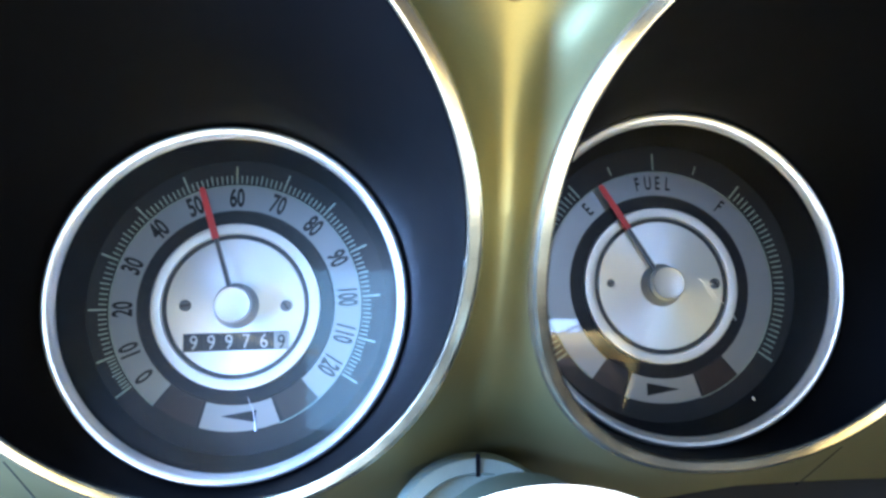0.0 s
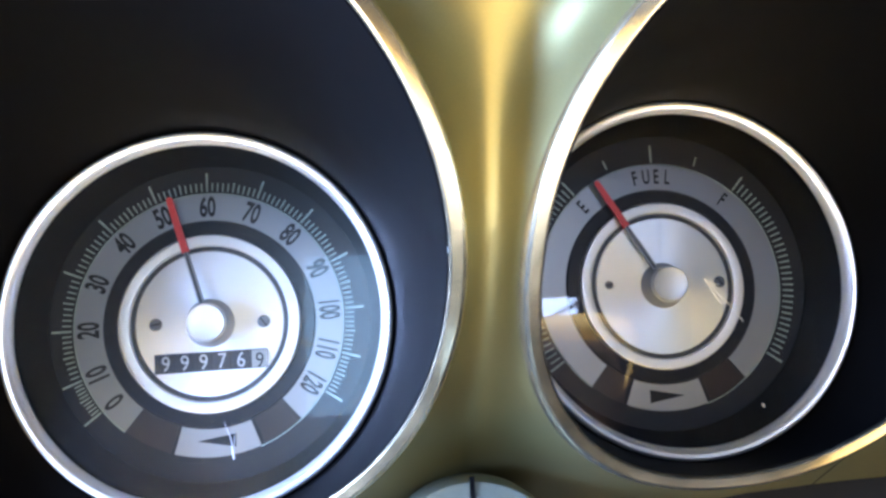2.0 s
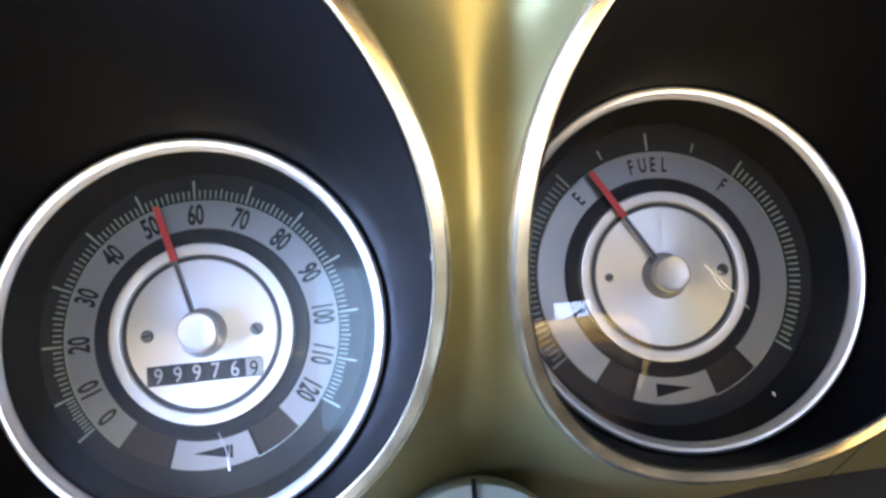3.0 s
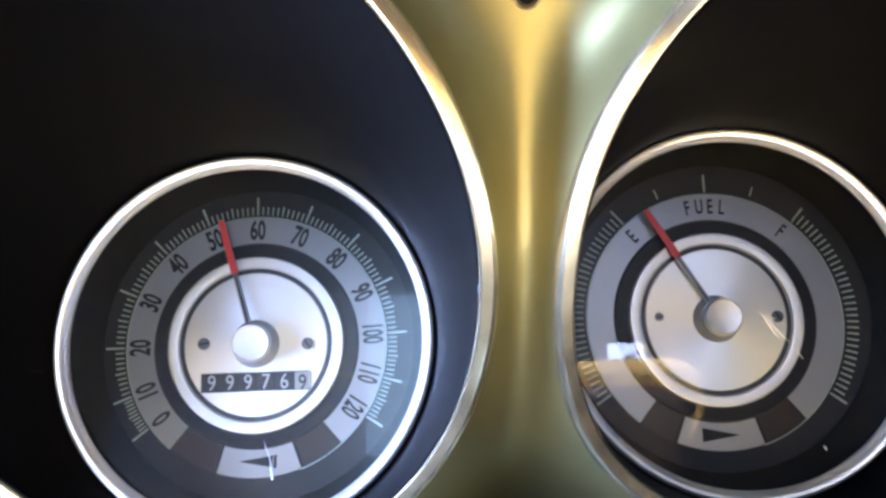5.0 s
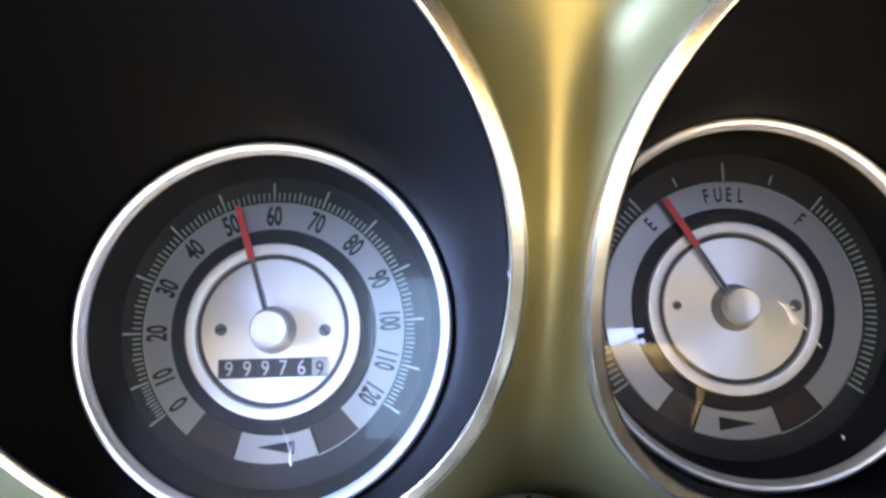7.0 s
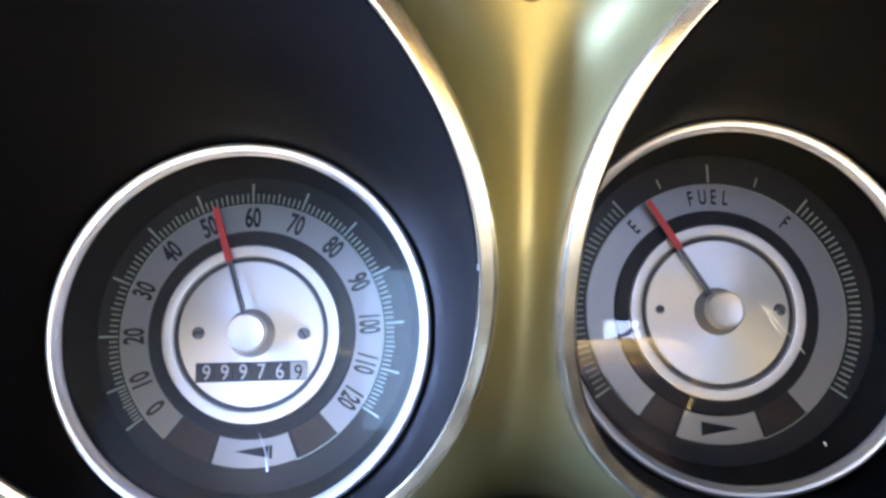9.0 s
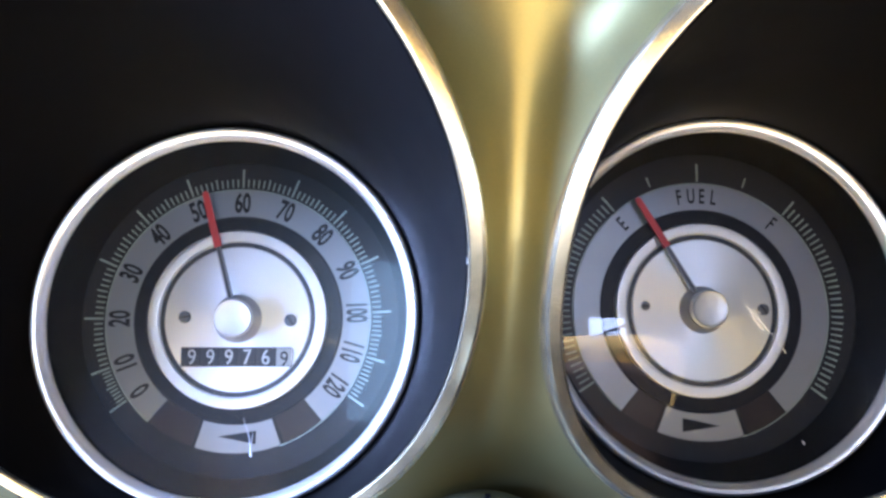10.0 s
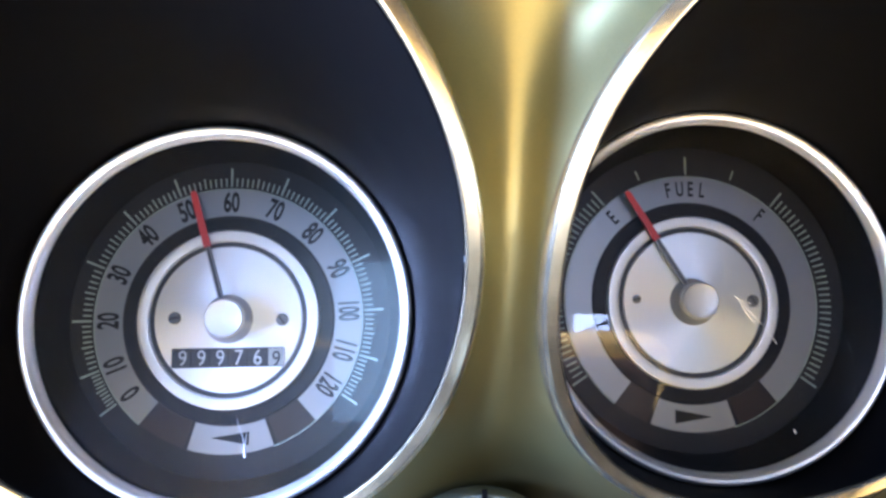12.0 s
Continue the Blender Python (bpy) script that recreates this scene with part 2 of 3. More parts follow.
# ---- gauges ----
def gauge(name, label, at, box_a0, box_a1, arrow, shift):
    g = tagged(new(name), label, "gauge", "dashboard gauges")
    g.matrix_world = gauge_frame(*at)
    part("bezel", lathe([(0.0612, 0.0150), (0.0620, 0.0172), (0.0622, 0.0188), (0.0621, 0.0197), (0.0619, 0.0204), (0.0615, 0.0209), (0.0609, 0.02115), (0.0602, 0.02105), (0.0596, 0.0207), (0.0588, 0.0198), (0.0582, 0.0184), (0.0581, 0.0176), (0.0588, 0.0150)], 192, closed=True), CHROME, g, "chromed bezel ring", shift)
    part("inner_wall", lathe([(0.0584, 0.0178), (0.0574, 0.0120), (0.0556, 0.0040), (0.0547, 0.0004), (0.0588, 0.0004), (0.0600, 0.0178)], 128, closed=True), WALL_BLACK, g, "matte black inner wall", shift)
    part("dial_face", lathe([(0.0, -0.0030), (0.0585, -0.0030), (0.0585, -0.0004), (0.0310, 0.0), (0.0, 0.0)], 96), DIAL, g, "charcoal dial face")
    part("scale_band", sector(0.0362, 0.0456, -141.5, 137.8 if arrow < 0 else 139.5, 0.00025, 120), BAND, g, "silver-grey scale band")
    part("fine_line", sector(0.0457, 0.0460, -141.5, box_a0 + 0.3, 0.00027, 160), PALE, g)
    part("black_ring", lathe([(0.0309, 0.0002), (0.0357, 0.0002), (0.0355, 0.0007), (0.0311, 0.0007)], 128, closed=True), RINGBLACK, g)
    part("bright_ring", lathe([(0.0308, 0.0), (0.0308, 0.0020), (0.0305, 0.0024), (0.0300, 0.0025), (0.0273, 0.0021), (0.0268, 0.0016), (0.0268, 0.0)], 128, closed=True), SILVER_RING, g, "bright bevelled ring")
    part("groove", lathe([(0.0249, 0.0006), (0.0268, 0.0006), (0.0268, 0.0009), (0.0249, 0.0009)], 128, closed=True), GROOVE, g)
    part("centre_disc", lathe([(0.0, 0.0004), (0.0250, 0.0004), (0.0251, 0.0013), (0.0248, 0.0016), (0.0, 0.0018)], 128), SPUN, g, "spun aluminium centre disc")
    pan = part("indicator_window", sector(0.0362, 0.0456, box_a0, box_a1, 0.00025, 24), BAND, g, "silver turn-signal window")
    mid = (box_a0 + box_a1) / 2
    tri = [(-0.0067, 0.0), (0.0062, 0.0023), (0.0062, -0.0022)]
    if arrow > 0:
        tri = [(0.0067, 0.0), (-0.0064, -0.0024), (-0.0064, 0.0024)]
    part("arrow", plate(tri, 0.0001), INK, pan, "dark arrow", Matrix.Translation((0.0402 * math.sin(radians(mid)), 0.0402 * math.cos(radians(mid)), 0.00026)))
    band_end = 137.8 if arrow < 0 else 139.5
    part("warning_lamp_lens", sector(0.0362, 0.0455, band_end + 0.4, box_a0 - 1.8, 0.00018, 16), WARN, g, "dark brown warning lamp lens")
    part("warning_lamp_lens", sector(0.0362, 0.0455, box_a1 + 1.8, 218.1, 0.00018, 16), WARN, g, "dark brown warning lamp lens")
    hub = part("hub", lathe([(0.0, 0.0016), (0.0084, 0.0016), (0.0080, 0.0030), (0.0068, 0.0062), (0.0, 0.0064)], 64), HUBSIDE, g, "dark hub collar")
    part("cap", lathe([(0.0, 0.0060), (0.0063, 0.0060), (0.0065, 0.0066), (0.0065, 0.0089), (0.0063, 0.0094), (0.0061, 0.0095), (0.0058, 0.0093), (0.0055, 0.0092), (0.0, 0.0094)], 64), CAP, hub, "spun metal cap")
    lens = part("lens", lens_sheet(0.0584, 0.0179, HAZED if arrow < 0 else GLASS), None, g, "clear lens", shift)
    lens.visible_shadow = False
    for sx in (-1, 1):
        k = 0.72 if arrow > 0 and sx < 0 else 1.0
        s = part("screw", lathe([(0.0, 0.0016), (0.0021 * k, 0.0016), (0.0021 * k, 0.0020), (0.0018 * k, 0.0024), (0.0, 0.0025)], 24), SCREW, g, at=Matrix.Translation((sx * 0.0182 if arrow < 0 else 0.0007 + sx * 0.0210, 0.0 if arrow < 0 else 0.0007, 0)))
        part("slot", plate(rect(0.0036 * k, 0.0005), 0.0001), INK, s, at=Matrix.Translation((0, 0, 0.0025)) @ Matrix.Rotation(1.2 + sx, 4, "Z"))
    return g


def needle(g, deg):
    n = tagged(new("pointer"), "red-tipped gauge pointer")
    n.parent = g
    n.matrix_local = Matrix.Rotation(-radians(deg), 4, "Z")
    part("tip", plate([(-0.0013, 0.0255), (0.0013, 0.0255), (0.0011, 0.0448), (0.0006, 0.0457), (-0.0006, 0.0457), (-0.0011, 0.0448)], 0.0007, 0.0002), RED, n, "red tip", Matrix.Translation((0, 0, 0.0048)))
    part("shaft", plate([(-0.0010, 0.0050), (0.0010, 0.0050), (0.0008, 0.0258), (-0.0008, 0.0258)], 0.0008, 0.0003), SHAFT, n, "grey shaft", Matrix.Translation((0, 0, 0.0046)))
    part("shaft_groove", plate([(-0.0003, 0.0068), (0.0003, 0.0068), (0.00022, 0.0256), (-0.00022, 0.0256)], 0.00006), INK, n, "dark groove along the shaft", Matrix.Translation((0, 0, 0.0054)))
    return n


speedo = gauge("speedometer", "round speedometer with charcoal dial and chrome bezel", (0.0008, 0.0, 0.0003), 158.2, 195.3, -1, Matrix.Translation((0.0008, 0.0007, 0)))
needle(speedo, -17.0)
ANGLES = [-128.6, -112.9, -91.7, -68.8, -46.0, -23.8, -1.7, 20.2, 42.1, 63.8, 85.4, 104.7, 122.6]
major = mesh_of("tick_mark", plate(rect(0.00068, 0.0066, 0, 0.0498), 0.00012), PALE, False)
minor = mesh_of("small_tick_mark", plate(rect(0.00050, 0.0030, 0, 0.0481), 0.00012), PALE, False)
middle = mesh_of("middle_tick_mark", plate(rect(0.00052, 0.0036, 0, 0.0484), 0.00012), PALE, False)
long = mesh_of("fuel_tick_mark", plate(rect(0.00056, 0.0041, 0, 0.0490), 0.00012), PALE, False)
for k, a in enumerate(ANGLES):
    part("tick_mark", major, None, speedo, at=polar(0, a, 0.0003))
    part("numeral", lettering(str(k * 10), 0.0075, 0.58 if k < 10 else 0.50, INK, bold=0.030), None, speedo, at=polar(0.0411, a, 0.0003))
    if k < 12:
        for j in range(1, 10):
            part("tick_mark", middle if j == 5 else minor, None, speedo, at=polar(0, a + (ANGLES[k + 1] - a) * j / 10, 0.0003))

part("bezel_seam", plate([(-0.0002, 0.0), (0.0006, 0.0), (0.0001, 0.0016), (-0.0004, 0.0018)], 0.0003), INK, speedo, "dark nick in the bezel", Matrix.Translation((-0.0112, -0.0606, 0.0206)) @ Matrix.Rotation(radians(12), 4, "Z"))
odo = part("odometer", plate(rect(0.0376, 0.0066), 0.0004), REEL, speedo, "black odometer window with white figures", Matrix.Translation((0.0004, -0.0131, 0.0017)) @ Matrix.Rotation(0.03, 4, "Z"))
for i, ch in enumerate("999769"):
    wheel = part("number_wheel", plate(rect(0.0054, 0.0060), 0.0003, 0.0001), REEL_PALE if i == 5 else REEL, odo, at=Matrix.Translation((-0.0150 + 0.0063 * i, 0, 0.0003)))
    part("figure", lettering(ch, 0.0052, 0.85, INK if i == 5 else FIGURE), None, wheel, at=Matrix.Translation((0, 0.0 if i < 5 else -0.0006, 0.0003)))

fuel = gauge("fuel_gauge", "round fuel gauge with charcoal dial, reading near empty", (0.1636, 0.0007, 0.0086), 161.5, 200.4, 1, Matrix.Translation((0.0011, 0.0019, 0)))
needle(fuel, -32.0)
for a in (-42.0, 40.6, 124.0, -124.6):
    part("tick_mark", major, None, fuel, at=polar(0, a, 0.0003))
part("tick_mark", major, None, fuel, at=polar(0, -1.0, 0.0003))
for a in (-22.3, 19.3):
    part("tick_mark", middle, None, fuel, at=polar(0.0010, a, 0.0003))
for i in range(1, 33):
    for a0, a1 in ((-42.0, -124.6), (40.6, 124.0)):
        part("tick_mark", long, None, fuel, at=polar(0, a0 + (a1 - a0) * i / 33, 0.0003))
for ch, a, hgt in (("F", -10.4, 0.0055), ("U", -4.4, 0.0055), ("E", 1.2, 0.0055), ("L", 7.2, 0.0055), ("E", -43.0, 0.0056), ("F", 39.3, 0.0056)):
    part("letter", lettering(ch, hgt, 0.58, INK, bold=0.02), None, fuel, at=polar(0.0412, a, 0.0003))


def scratch(g, name, label, points, widths, mat):
    """A hairline gash on the lens, along points with a width at each."""
    bm = bmesh.new()
    rows = []
    for i, (x, y) in enumerate(points):
        x0, y0 = points[max(0, i - 1)]
        x1, y1 = points[min(len(points) - 1, i + 1)]
        d = math.hypot(x1 - x0, y1 - y0)
        nx, ny, w = -(y1 - y0) / d, (x1 - x0) / d, widths[i] / 2
        rows.append([bm.verts.new((x + nx * w, y + ny * w, 0.0)), bm.verts.new((x, y, 0.00015)), bm.verts.new((x - nx * w, y - ny * w, 0.0))])
    for p, q in zip(rows, rows[1:]):
        for k in range(2):
            bm.faces.new((p[k], p[k + 1], q[k + 1], q[k]))
    return part(name, bm, mat, g, label, Matrix.Translation((0, 0, 0.01800)))


scratch(speedo, "lens_scratch", "white scratch in the lens", [(0.0080, -0.0318), (0.0092, -0.0350), (0.0103, -0.0378), (0.0107, -0.0400), (0.0112, -0.0438)], [0.0001, 0.0004, 0.0003, 0.0004, 0.0008], SCRATCH)
scratch(speedo, "lens_scratch", "white scratch in the lens", [(0.0114, -0.0358), (0.0112, -0.0390), (0.0108, -0.0415)], [0.0001, 0.0003, 0.0001], SCRATCH)
for pts, wid in (
    ([(0.0078, 0.0012), (0.0089, 0.0004), (0.0102, -0.0010)], [0.0003, 0.0007, 0.0002]),
    ([(0.0098, -0.0008), (0.0108, -0.0028), (0.0126, -0.0058), (0.0140, -0.0078)], [0.0002, 0.0006, 0.0008, 0.0002]),
    ([(0.0104, -0.0008), (0.0130, -0.0040), (0.0158, -0.0072), (0.0178, -0.0094)], [0.0003, 0.0005, 0.0004, 0.0001]),
    ([(0.0098, 0.0002), (0.0122, -0.0010), (0.0134, -0.0014)], [0.0002, 0.0005, 0.0002]),
    ([(0.0190, -0.0112), (0.0204, -0.0130), (0.0214, -0.0146)], [0.0002, 0.0004, 0.0001]),
):
    scratch(fuel, "lens_scratch", "white scratch in the lens", pts, wid, GASH)
scratch(fuel, "lens_speck", "pale speck on the lens", [(0.0256, -0.0422), (0.0261, -0.0429), (0.0266, -0.0438)], [0.0002, 0.0009, 0.0002], SCRATCH)


# ---- pods: rims, liners and the housing round them ----
Y0, TILT, YAW, BEND, MIDX = -0.0988, 0.8864, 0.1918, -0.315, 0.0805


def front(x, z):
    """The tilted front of the cluster on which both rims lie."""
    return Y0 - TILT * z + YAW * (abs(x - MIDX)) + BEND * z * z


RIMS = {"left": (-0.0048, 0.0058, 0.0787, 0.9015, 2.01, 0.10), "right": (0.1677, 0.0107, 0.0720, 0.8814, 2.19, 0.22)}


def rim_point(rim, a, off=0.0):
    cx, cz, r, q, ex, crown = rim
    c, s = math.cos(a), math.sin(a)
    ex -= crown * max(0.0, s)
    x, z = r * math.copysign(abs(c) ** (2 / ex), c), r * q * math.copysign(abs(s) ** (2 / ex), s)
    gx, gz = math.copysign(abs(x / r) ** (ex - 1), x) / r, math.copysign(abs(z / (r * q)) ** (ex - 1), z) / (r * q)
    d = math.hypot(gx, gz)
    return cx + x + gx / d * off, cz + z + gz / d * off


def sweep(rim, profile, steps=360, closed=True):
    """Carries (outward, depth) offsets round a rim."""
    bm = bmesh.new()
    rows = []
    for i in range(steps):
        a = 2 * math.pi * i / steps + 0.01
        row = []
        bx, bz = rim_point(rim, a)
        for o, d in profile:
            x, z = rim_point(rim, a, o)
            row.append(bm.verts.new((x, front(bx, bz) + d, z)))
        rows.append(row)
    m = len(profile)
    for i in range(steps):
        p, q = rows[i], rows[(i + 1) % steps]
        for j in range(m if closed else m - 1):
            k = (j + 1) % m
            bm.faces.new((p[j], p[k], q[k], q[j]))
    return bm


def liner(rim, cx, cz, steps=160, rings=14):
    """The black throat from the rim down to the gauge's bezel."""
    bm = bmesh.new()
    rows = []
    for k in range(rings + 1):
        s = k / rings
        row = []
        for i in range(steps):
            a = 2 * math.pi * i / steps + 0.01
            x0, z0 = rim_point(rim, a, 0.0001)
            y0 = front(x0, z0) + 0.0004
            ga = math.atan2(z0 - cz, x0 - cx)
            x1, z1, y1 = cx + 0.0619 * math.cos(ga), cz + 0.0619 * math.sin(ga), -0.0140
            y1 = max(y1, y0 + 0.004)
            b = s ** 1.25
            row.append(bm.verts.new((x0 + (x1 - x0) * b, y0 + (y1 - y0) * s, z0 + (z1 - z0) * b)))
        rows.append(row)
    for p, q in zip(rows, rows[1:]):
        for i in range(steps):
            j = (i + 1) % steps
            bm.faces.new((p[i], p[j], q[j], q[i]))
    return bm


def rim_distance(rim, flat):
    """Signed distance in the x, z plane from a rim, negative inside it."""
    cx, cz, r, q, ex, crown = rim
    pts = np.array([rim_point(rim, 2 * math.pi * i / 500 + 0.003) for i in range(500)])
    d = np.concatenate([np.sqrt(((c[:, None] - pts[None]) ** 2).sum(-1)).min(1) for c in np.array_split(flat, 1 + len(flat) // 2000)])
    inside = (np.abs((flat[:, 0] - cx) / r) ** ex + np.abs((flat[:, 1] - cz) / (r * q)) ** ex) < 1
    return np.where(inside, -d, d)


def housing_face(x, z, nearest=False):
    """Depth of the moulding: it falls back from each lip into a smooth valley."""
    flat = np.stack([x, z], -1)
    ds = [rim_distance(rim, flat) for rim in RIMS.values()]
    k = 0.0034
    near = np.minimum(*ds)
    soft = -k * np.log(np.exp(-np.clip(ds[0], -0.02, 1) / k) + np.exp(-np.clip(ds[1], -0.02, 1) / k))
    e = np.clip(soft - 0.0036, 0, None)
    depth = 0.0026 + 0.036 * (1 - np.exp(-e / 0.0138)) + 0.10 * np.clip(near - 0.03, 0, None)
    y = Y0 - TILT * z + YAW * np.sqrt((x - MIDX) ** 2 + 0.006 ** 2) + BEND * z * z + depth
    return (y, near) if nearest else y


def housing_mesh():
    """The moulded metal between and round the pods."""
    step = 0.0013
    xs, zs = np.arange(-0.24, 0.42, step), np.arange(-0.0760, 0.104, step)
    gx, gz = np.meshgrid(xs, zs)
    x, z = gx.ravel(), gz.ravel()
    low = np.interp(x, [0.150, 0.180, 0.195, 0.280, 0.42], [-0.0760, -0.0712, -0.0700, -0.0745, -0.0760])
    z = np.where(z < low, low - (low - z) * 0.02, z)
    y, near = housing_face(x, z, True)
    keep = near > 0.0020
    rows, cols = gx.shape
    bm = bmesh.new()
    vs = [bm.verts.new((x[i], y[i], z[i])) if keep[i] else None for i in range(len(x))]
    for r in range(rows - 1):
        for c in range(cols - 1):
            q = [vs[r * cols + c], vs[r * cols + c + 1], vs[(r + 1) * cols + c + 1], vs[(r + 1) * cols + c]]
            if None not in q:
                bm.faces.new(q)
    for v in [v for v in bm.verts if not v.link_faces]:
        bm.verts.remove(v)
    return bm


housing = tagged(new("instrument_housing"), "satin gold moulded metal housing with two tilted pods", "dashboard")
part("moulding", housing_mesh(), GOLD, housing, "satin gold metal moulding")
for side, (cx, cz) in (("left", (0.0016, 0.0010)), ("right", (0.1647, 0.0105))):
    lip = part("pod_lip", sweep(RIMS[side], [(0.0006, 0.0014), (0.0004, 0.0006), (0.0004, -0.0003), (0.0006, -0.0008), (0.0010, -0.0011), (0.0022, -0.00112), (0.0034, -0.00102), (0.0041, -0.0004), (0.0046, 0.0008), (0.0049, 0.0045)]), LIP, housing, "bright worn metal lip")
    part("pod_liner", liner(RIMS[side], cx, cz), BLACK, housing, "matte black pod liner")


# screw socket sunk in the housing above the valley
SOCKET_Y = float(housing_face(np.array([0.0837]), np.array([0.0646]))[0])
socket = part("screw_socket", lathe([(0.0, -0.0030), (0.0019, -0.0030), (0.0020, 0.0006), (0.0024, 0.0012), (0.0029, 0.0010), (0.0032, -0.0002), (0.0032, -0.0040), (0.0, -0.0040)], 40), BRASS, housing, "dull brass screw socket ring", Matrix.Translation((0.0837, SOCKET_Y, 0.0646)) @ Euler((radians(131.5), 0, 0)).to_matrix().to_4x4())
part("hole", lathe([(0.0, -0.0028), (0.0019, -0.0028), (0.0019, 0.0006), (0.0, 0.0005)], 32), WALL_BLACK, socket, "dark recessed screw")


def gap_strip(xa, za, xb, zb, width=0.0009, n=16):
    """A dark joint that follows the moulding's face."""
    bm = bmesh.new()
    prev = None
    for i in range(n + 1):
        x, z = xa + (xb - xa) * i / n, za + (zb - za) * i / n
        ys = housing_face(np.array([x - width / 2, x + width / 2]), np.array([z, z]))
        row = [bm.verts.new((x + dx, y - up, z)) for dx, y, up in ((-width / 2, ys[0], -0.0015), (-width / 2, ys[0], 0.0002), (width / 2, ys[1], 0.0002), (width / 2, ys[1], -0.0015))]
        if prev:
            for k in range(3):
                bm.faces.new((prev[k], prev[k + 1], row[k + 1], row[k]))
        prev = row
    return bm


part("panel_joint", gap_strip(0.2430, -0.0560, 0.2310, -0.0735), INK, housing, "dark panel joint")
part("panel_joint", gap_strip(-0.0835, -0.0560, -0.0775, -0.0755), INK, housing, "dark panel joint")


# ---- steering column ----
column = tagged(new("steering_column"), "grey-green steering column with a cream horn cap", "steering column")
column.location = (0.084, 0.0, -0.0716)
collar = part("collar", lathe([(0.0, -0.004), (0.0258, -0.004), (0.0262, 0.003), (0.0252, 0.006), (0.0215, 0.0065), (0.0205, 0.004), (0.0, 0.004)], 96), COLUMN, column, "grey-green collar", Matrix.Translation((0.002, -0.026, -0.0098)) @ Euler((radians(90), 0, 0)).to_matrix().to_4x4() @ Matrix.Scale(1.18, 4))
part("sleeve", lathe([(0.0, -0.062), (0.0200, -0.062), (0.0200, -0.003), (0.0, -0.003)], 64), DARK, column, "dark column sleeve", Matrix.Translation((0.002, -0.026, -0.0098)) @ Euler((radians(90), 0, 0)).to_matrix().to_4x4() @ Matrix.Scale(1.18, 4))
part("slot", plate(rect(0.0013, 0.0064, 0, 0.0236), 0.0005), WALL_BLACK, collar, "dark slot", Matrix.Translation((0, 0, 0.0064)))
part("shroud", lathe([(0.0, -0.03), (0.0300, -0.03), (0.0310, 0.0), (0.0300, 0.006), (0.0, 0.008)], 96), SHROUD, column, "olive shroud", Matrix.Translation((0.010, -0.095, -0.0095)) @ Euler((radians(90), 0, 0)).to_matrix().to_4x4())
part("horn_cap", lathe([(0.0, -0.009), (0.0205, -0.009), (0.0224, -0.005), (0.0226, 0.000), (0.0215, 0.0035), (0.016, 0.006), (0.0, 0.007)], 96), HORN, column, "cream horn cap", Matrix.Translation((-0.0125, -0.206, 0.0152)) @ Euler((radians(90), 0, 0)).to_matrix().to_4x4() @ Matrix.Scale(1.13, 4))

# ---- cabin that closes the place ----
def wall_with_opening(name, m, w, h, ow, oh, oz, thick, mat, label):
    """A wall in its own x, z plane with one window opening through it."""
    bm = bmesh.new()
    for x0, x1, z0, z1 in ((-w / 2, -ow / 2, -h / 2, h / 2), (ow / 2, w / 2, -h / 2, h / 2), (-ow / 2, ow / 2, -h / 2, oz - oh / 2), (-ow / 2, ow / 2, oz + oh / 2, h / 2)):
        b = box(x0, x1, -thick / 2, thick / 2, z0, z1)
        me = bpy.data.meshes.new("tmp")
        b.to_mesh(me)
        b.free()
        bm.from_mesh(me)
        bpy.data.meshes.remove(me)
    ob = tagged(new(name, mesh_of(name, bm, mat, False)), label, "wall", kind="structure")
    ob.matrix_world = m
    return ob


wall_with_opening("wall_west", pose(-0.56, -0.29, 0.08, 0, 0, 90), 3.75, 1.40, 0.40, 0.50, -0.05, 0.05, DARK_TRIM, "dark trimmed car door side with window opening")
wall_with_opening("wall_east", pose(1.12, -0.48, 0.08, 0, 0, 90), 3.4, 1.40, 0.76, 0.72, 0.21, 0.05, DARK_TRIM, "dark trimmed car side with window opening")
# opening added for the unseen fill lamp behind the camera
wall_with_opening("wall_south_1", pose(0.32, -2.15, 0.05, 0, 0, 0), 0.36, 1.34, 0.24, 0.35, 0.27, 0.05, DARK_TRIM, "dark trimmed cabin rear with an opening added for the fill light")
wall_with_opening("wall_south_2", pose(0.65, -2.15, 0.05, 0, 0, 0), 0.30, 1.34, 0.12, 0.09, 0.0, 0.05, DARK_TRIM, "dark trimmed cabin rear with a small window opening")
bar = tagged(new("window_bar", mesh_of("window_bar", box(-0.075, 0.075, -0.004, 0.004, -0.005, 0.005, 0.001), DARK)), "dark diagonal bar across the small window", "bar", kind="structure")
bar.matrix_world = pose(0.65, -2.095, 0.048, 0, -24, 0)
wall_with_opening("wall_south_3", pose(-0.23, -2.15, 0.05, 0, 0, 0), 0.74, 1.34, 0.70, 0.54, -0.05, 0.05, DARK_TRIM, "dark trimmed cabin rear with rear glass opening")
for name, x0, x1 in (("wall_south_4", 0.80, 1.16),):
    tagged(new(name, mesh_of(name, box(x0, x1, -2.175, -2.125, -0.62, 0.72), DARK_TRIM, False)), "plain dark trimmed cabin rear", "wall", kind="structure")
tagged(new("wall_north", mesh_of("wall_north", box(-0.535, 1.095, 0.70, 0.75, -0.6, 0.10), DARK, False)), "dark bulkhead behind the dashboard", "wall", kind="structure")
tagged(new("ceiling", mesh_of("ceiling", box(-0.62, 1.18, -2.2, -0.76, 0.70, 0.74), HEADLINER, False)), "cream fabric headliner", "ceiling", kind="structure")
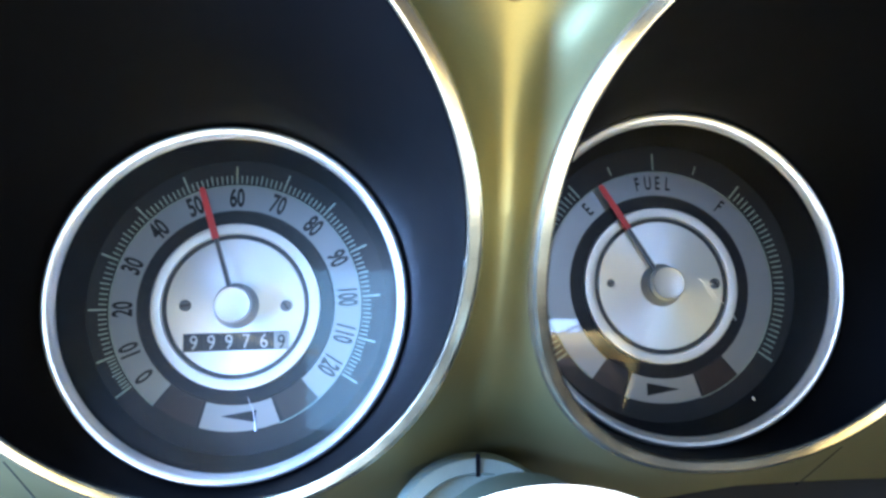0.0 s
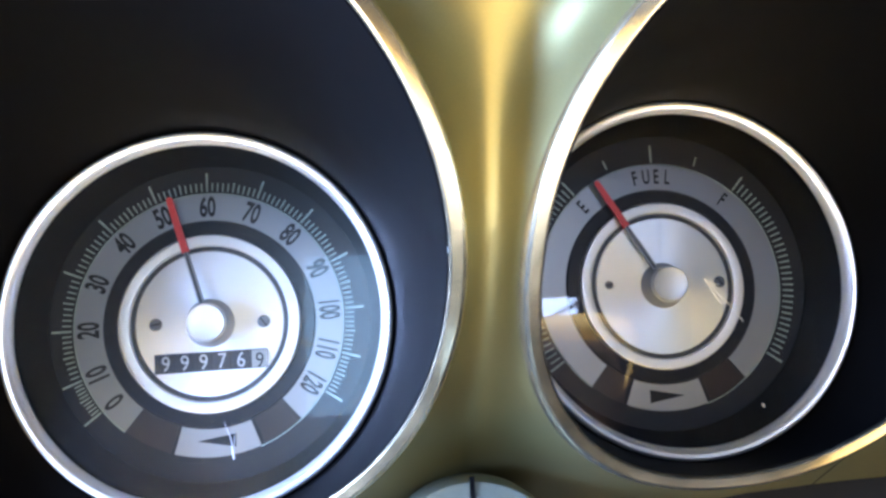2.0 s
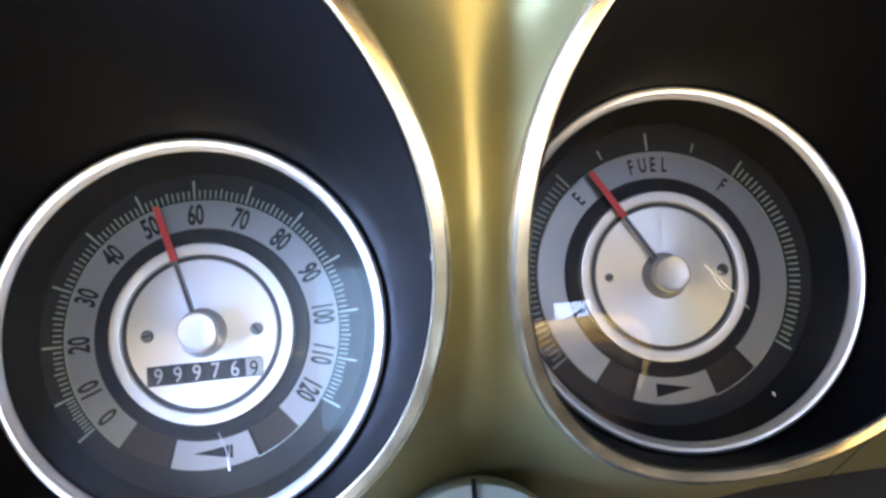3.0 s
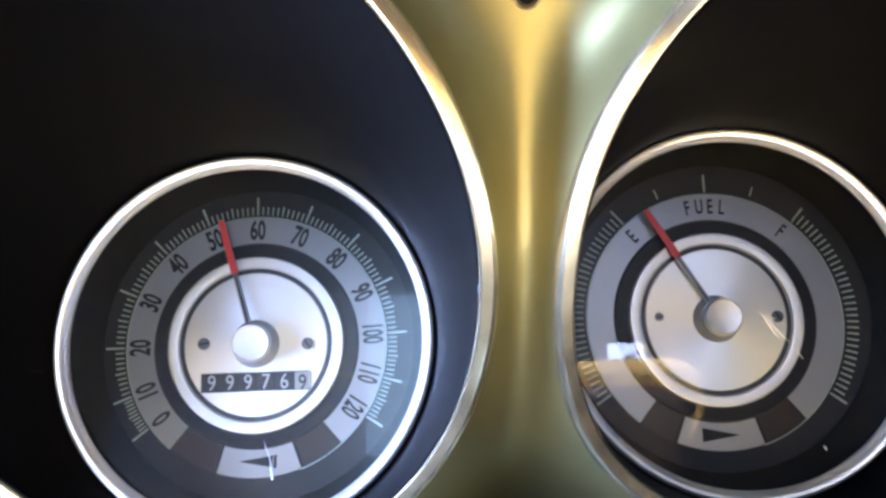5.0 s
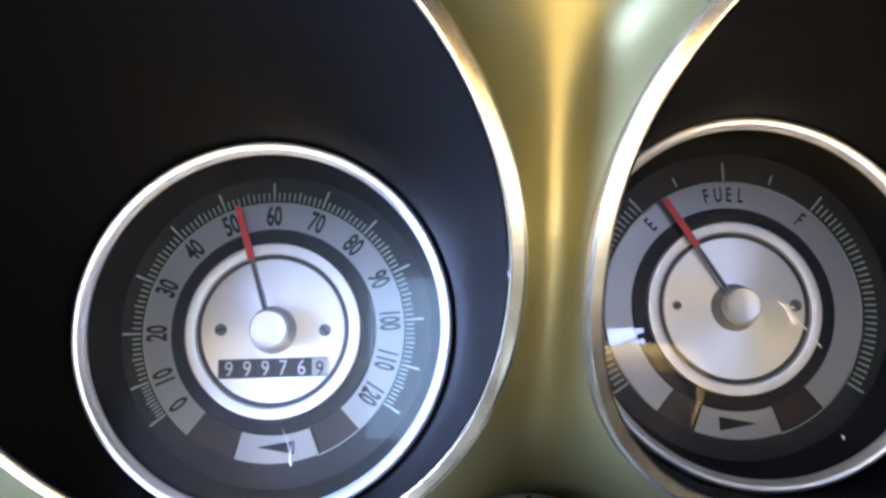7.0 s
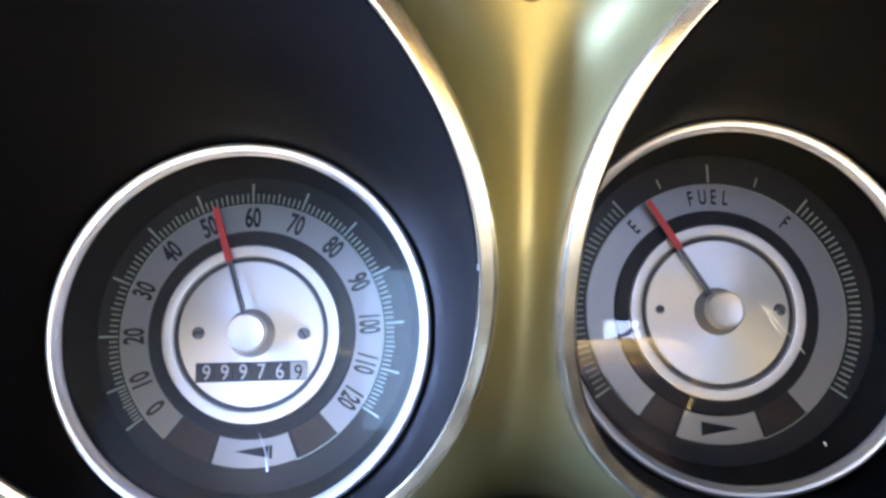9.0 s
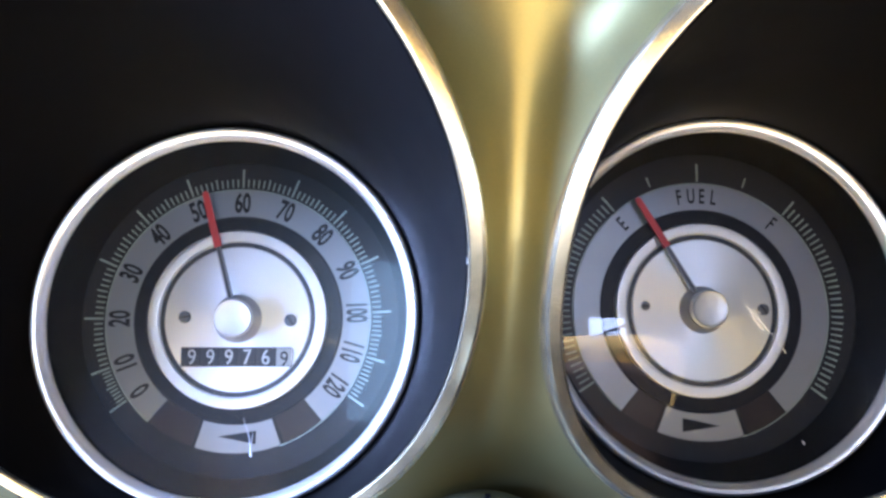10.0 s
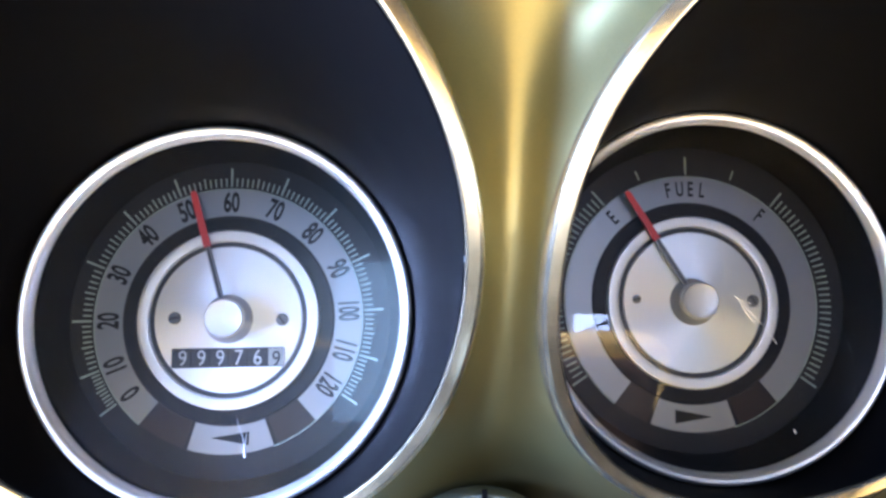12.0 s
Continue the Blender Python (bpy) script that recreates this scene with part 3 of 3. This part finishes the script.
tagged(new("floor", mesh_of("floor", box(-0.62, 1.18, -2.2, 0.78, -0.66, -0.60), CARPET, False)), "dark carpeted cabin floor", "floor", kind="structure")
under = tagged(new("lower_dashboard"), "dark lower dashboard panel below the gold housing", "dashboard")
part("panel", box(-0.235, 1.09, 0.055, 0.35, -0.30, -0.056, 0.006), DARK, under, "matte black panel")
part("rolled_edge", box(-0.235, 1.09, 0.049, 0.058, -0.0625, -0.0515, 0.004), DARK, under, "rounded upper edge")
dash_top = tagged(new("dashboard_pad", mesh_of("dashboard_pad", box(-0.53, 1.09, -0.140, 0.69, 0.106, 0.135, 0.01), BLACK, False)), "black padded dashboard top", "dashboard")


# colour of the strip added for the lens streak
STREAK = material("yellow_streak", (0.85, 0.68, 0.26), 0.6, 0.0, grain=60, bump=0.2)
CREAM = material("cream_vinyl", (0.66, 0.57, 0.38), 0.55, 0.0, grain=30, bump=0.2)
# dark brown puts the shade on the tan backrest into its colour
SHADED_VINYL = material("shaded_vinyl", (0.060, 0.037, 0.021), 0.55, 0.0, grain=30, bump=0.2)


def bench_seat():
    s = tagged(new("front_seat"), "tan vinyl front seat, its backrest coloured as sunlit edge and shade", "seat")
    part("cushion", box(-0.52, 0.40, 0.0, 0.43, -0.28, 0.0, 0.03), TAN, s)
    # unseen cream piece, added as a bright reflector for the pod lips
    part("bounce_bolster", box(-0.52, 0.40, 0.433, 0.70, -0.28, 0.0, 0.04), CREAM, s, "cream bolster added to reflect light into the pod lips")
    back = part("backrest", box(0.08, 0.350, -0.20, -0.012, -0.10, 0.318, 0.085), SHADED_VINYL, s, "vinyl backrest coloured dark brown for shade")
    # tan roll along top edge and outer side paints the backrest's sunlit strip
    way = [(0.10, 0.308), (0.18, 0.314), (0.25, 0.316), (0.308, 0.315), (0.330, 0.305), (0.340, 0.286), (0.337, 0.264), (0.329, 0.240), (0.318, 0.216)]
    thick = [0.018, 0.019, 0.021, 0.022, 0.017, 0.010, 0.006, 0.0035, 0.001]
    steps, at = np.linspace(0, 8, 41), np.arange(9)
    smooth = [np.convolve(np.pad(np.interp(steps, at, v), 4, mode="reflect", reflect_type="odd"), np.ones(9) / 9, "valid") for v in ([p[0] for p in way], [p[1] for p in way], thick)]
    way, thick = list(zip(smooth[0], smooth[1])), smooth[2]
    bm = bmesh.new()
    rows = []
    for i, (x, z) in enumerate(way):
        xa, za = way[max(0, i - 1)]
        xb, zb = way[min(len(way) - 1, i + 1)]
        d = math.hypot(xb - xa, zb - za)
        nx, nz = -(zb - za) / d, (xb - xa) / d
        rows.append([bm.verts.new((x + nx * thick[i] * math.cos(a), thick[i] * math.sin(a), z + nz * thick[i] * math.cos(a))) for a in np.linspace(0, 2 * math.pi, 12, endpoint=False)])
    for p, q in zip(rows, rows[1:]):
        for k in range(12):
            bm.faces.new((p[k], p[(k + 1) % 12], q[(k + 1) % 12], q[k]))
    part("sunlit_edge", bm, TAN, back, "tan roll in place of the backrest's sunlit edge")
    s.location = (0.12, -0.90, -0.32)
    return s


bench_seat()

# unseen floating strip, added so the speedometer lens mirrors a yellow streak
streak_bm = box(-0.11, 0.075, -0.002, 0.002, -0.0075, 0.0075, 0.001)
for v in streak_bm.verts:
    v.co.z *= 1.0 if v.co.x < 0 else 0.35
belt = tagged(new("streak_strip", mesh_of("streak_strip", streak_bm, STREAK)), "pale yellow strip added to mirror as a streak in the lens", "seat belt")
belt.matrix_world = pose(-0.11, -0.90, 0.0, 50, 13, 0)
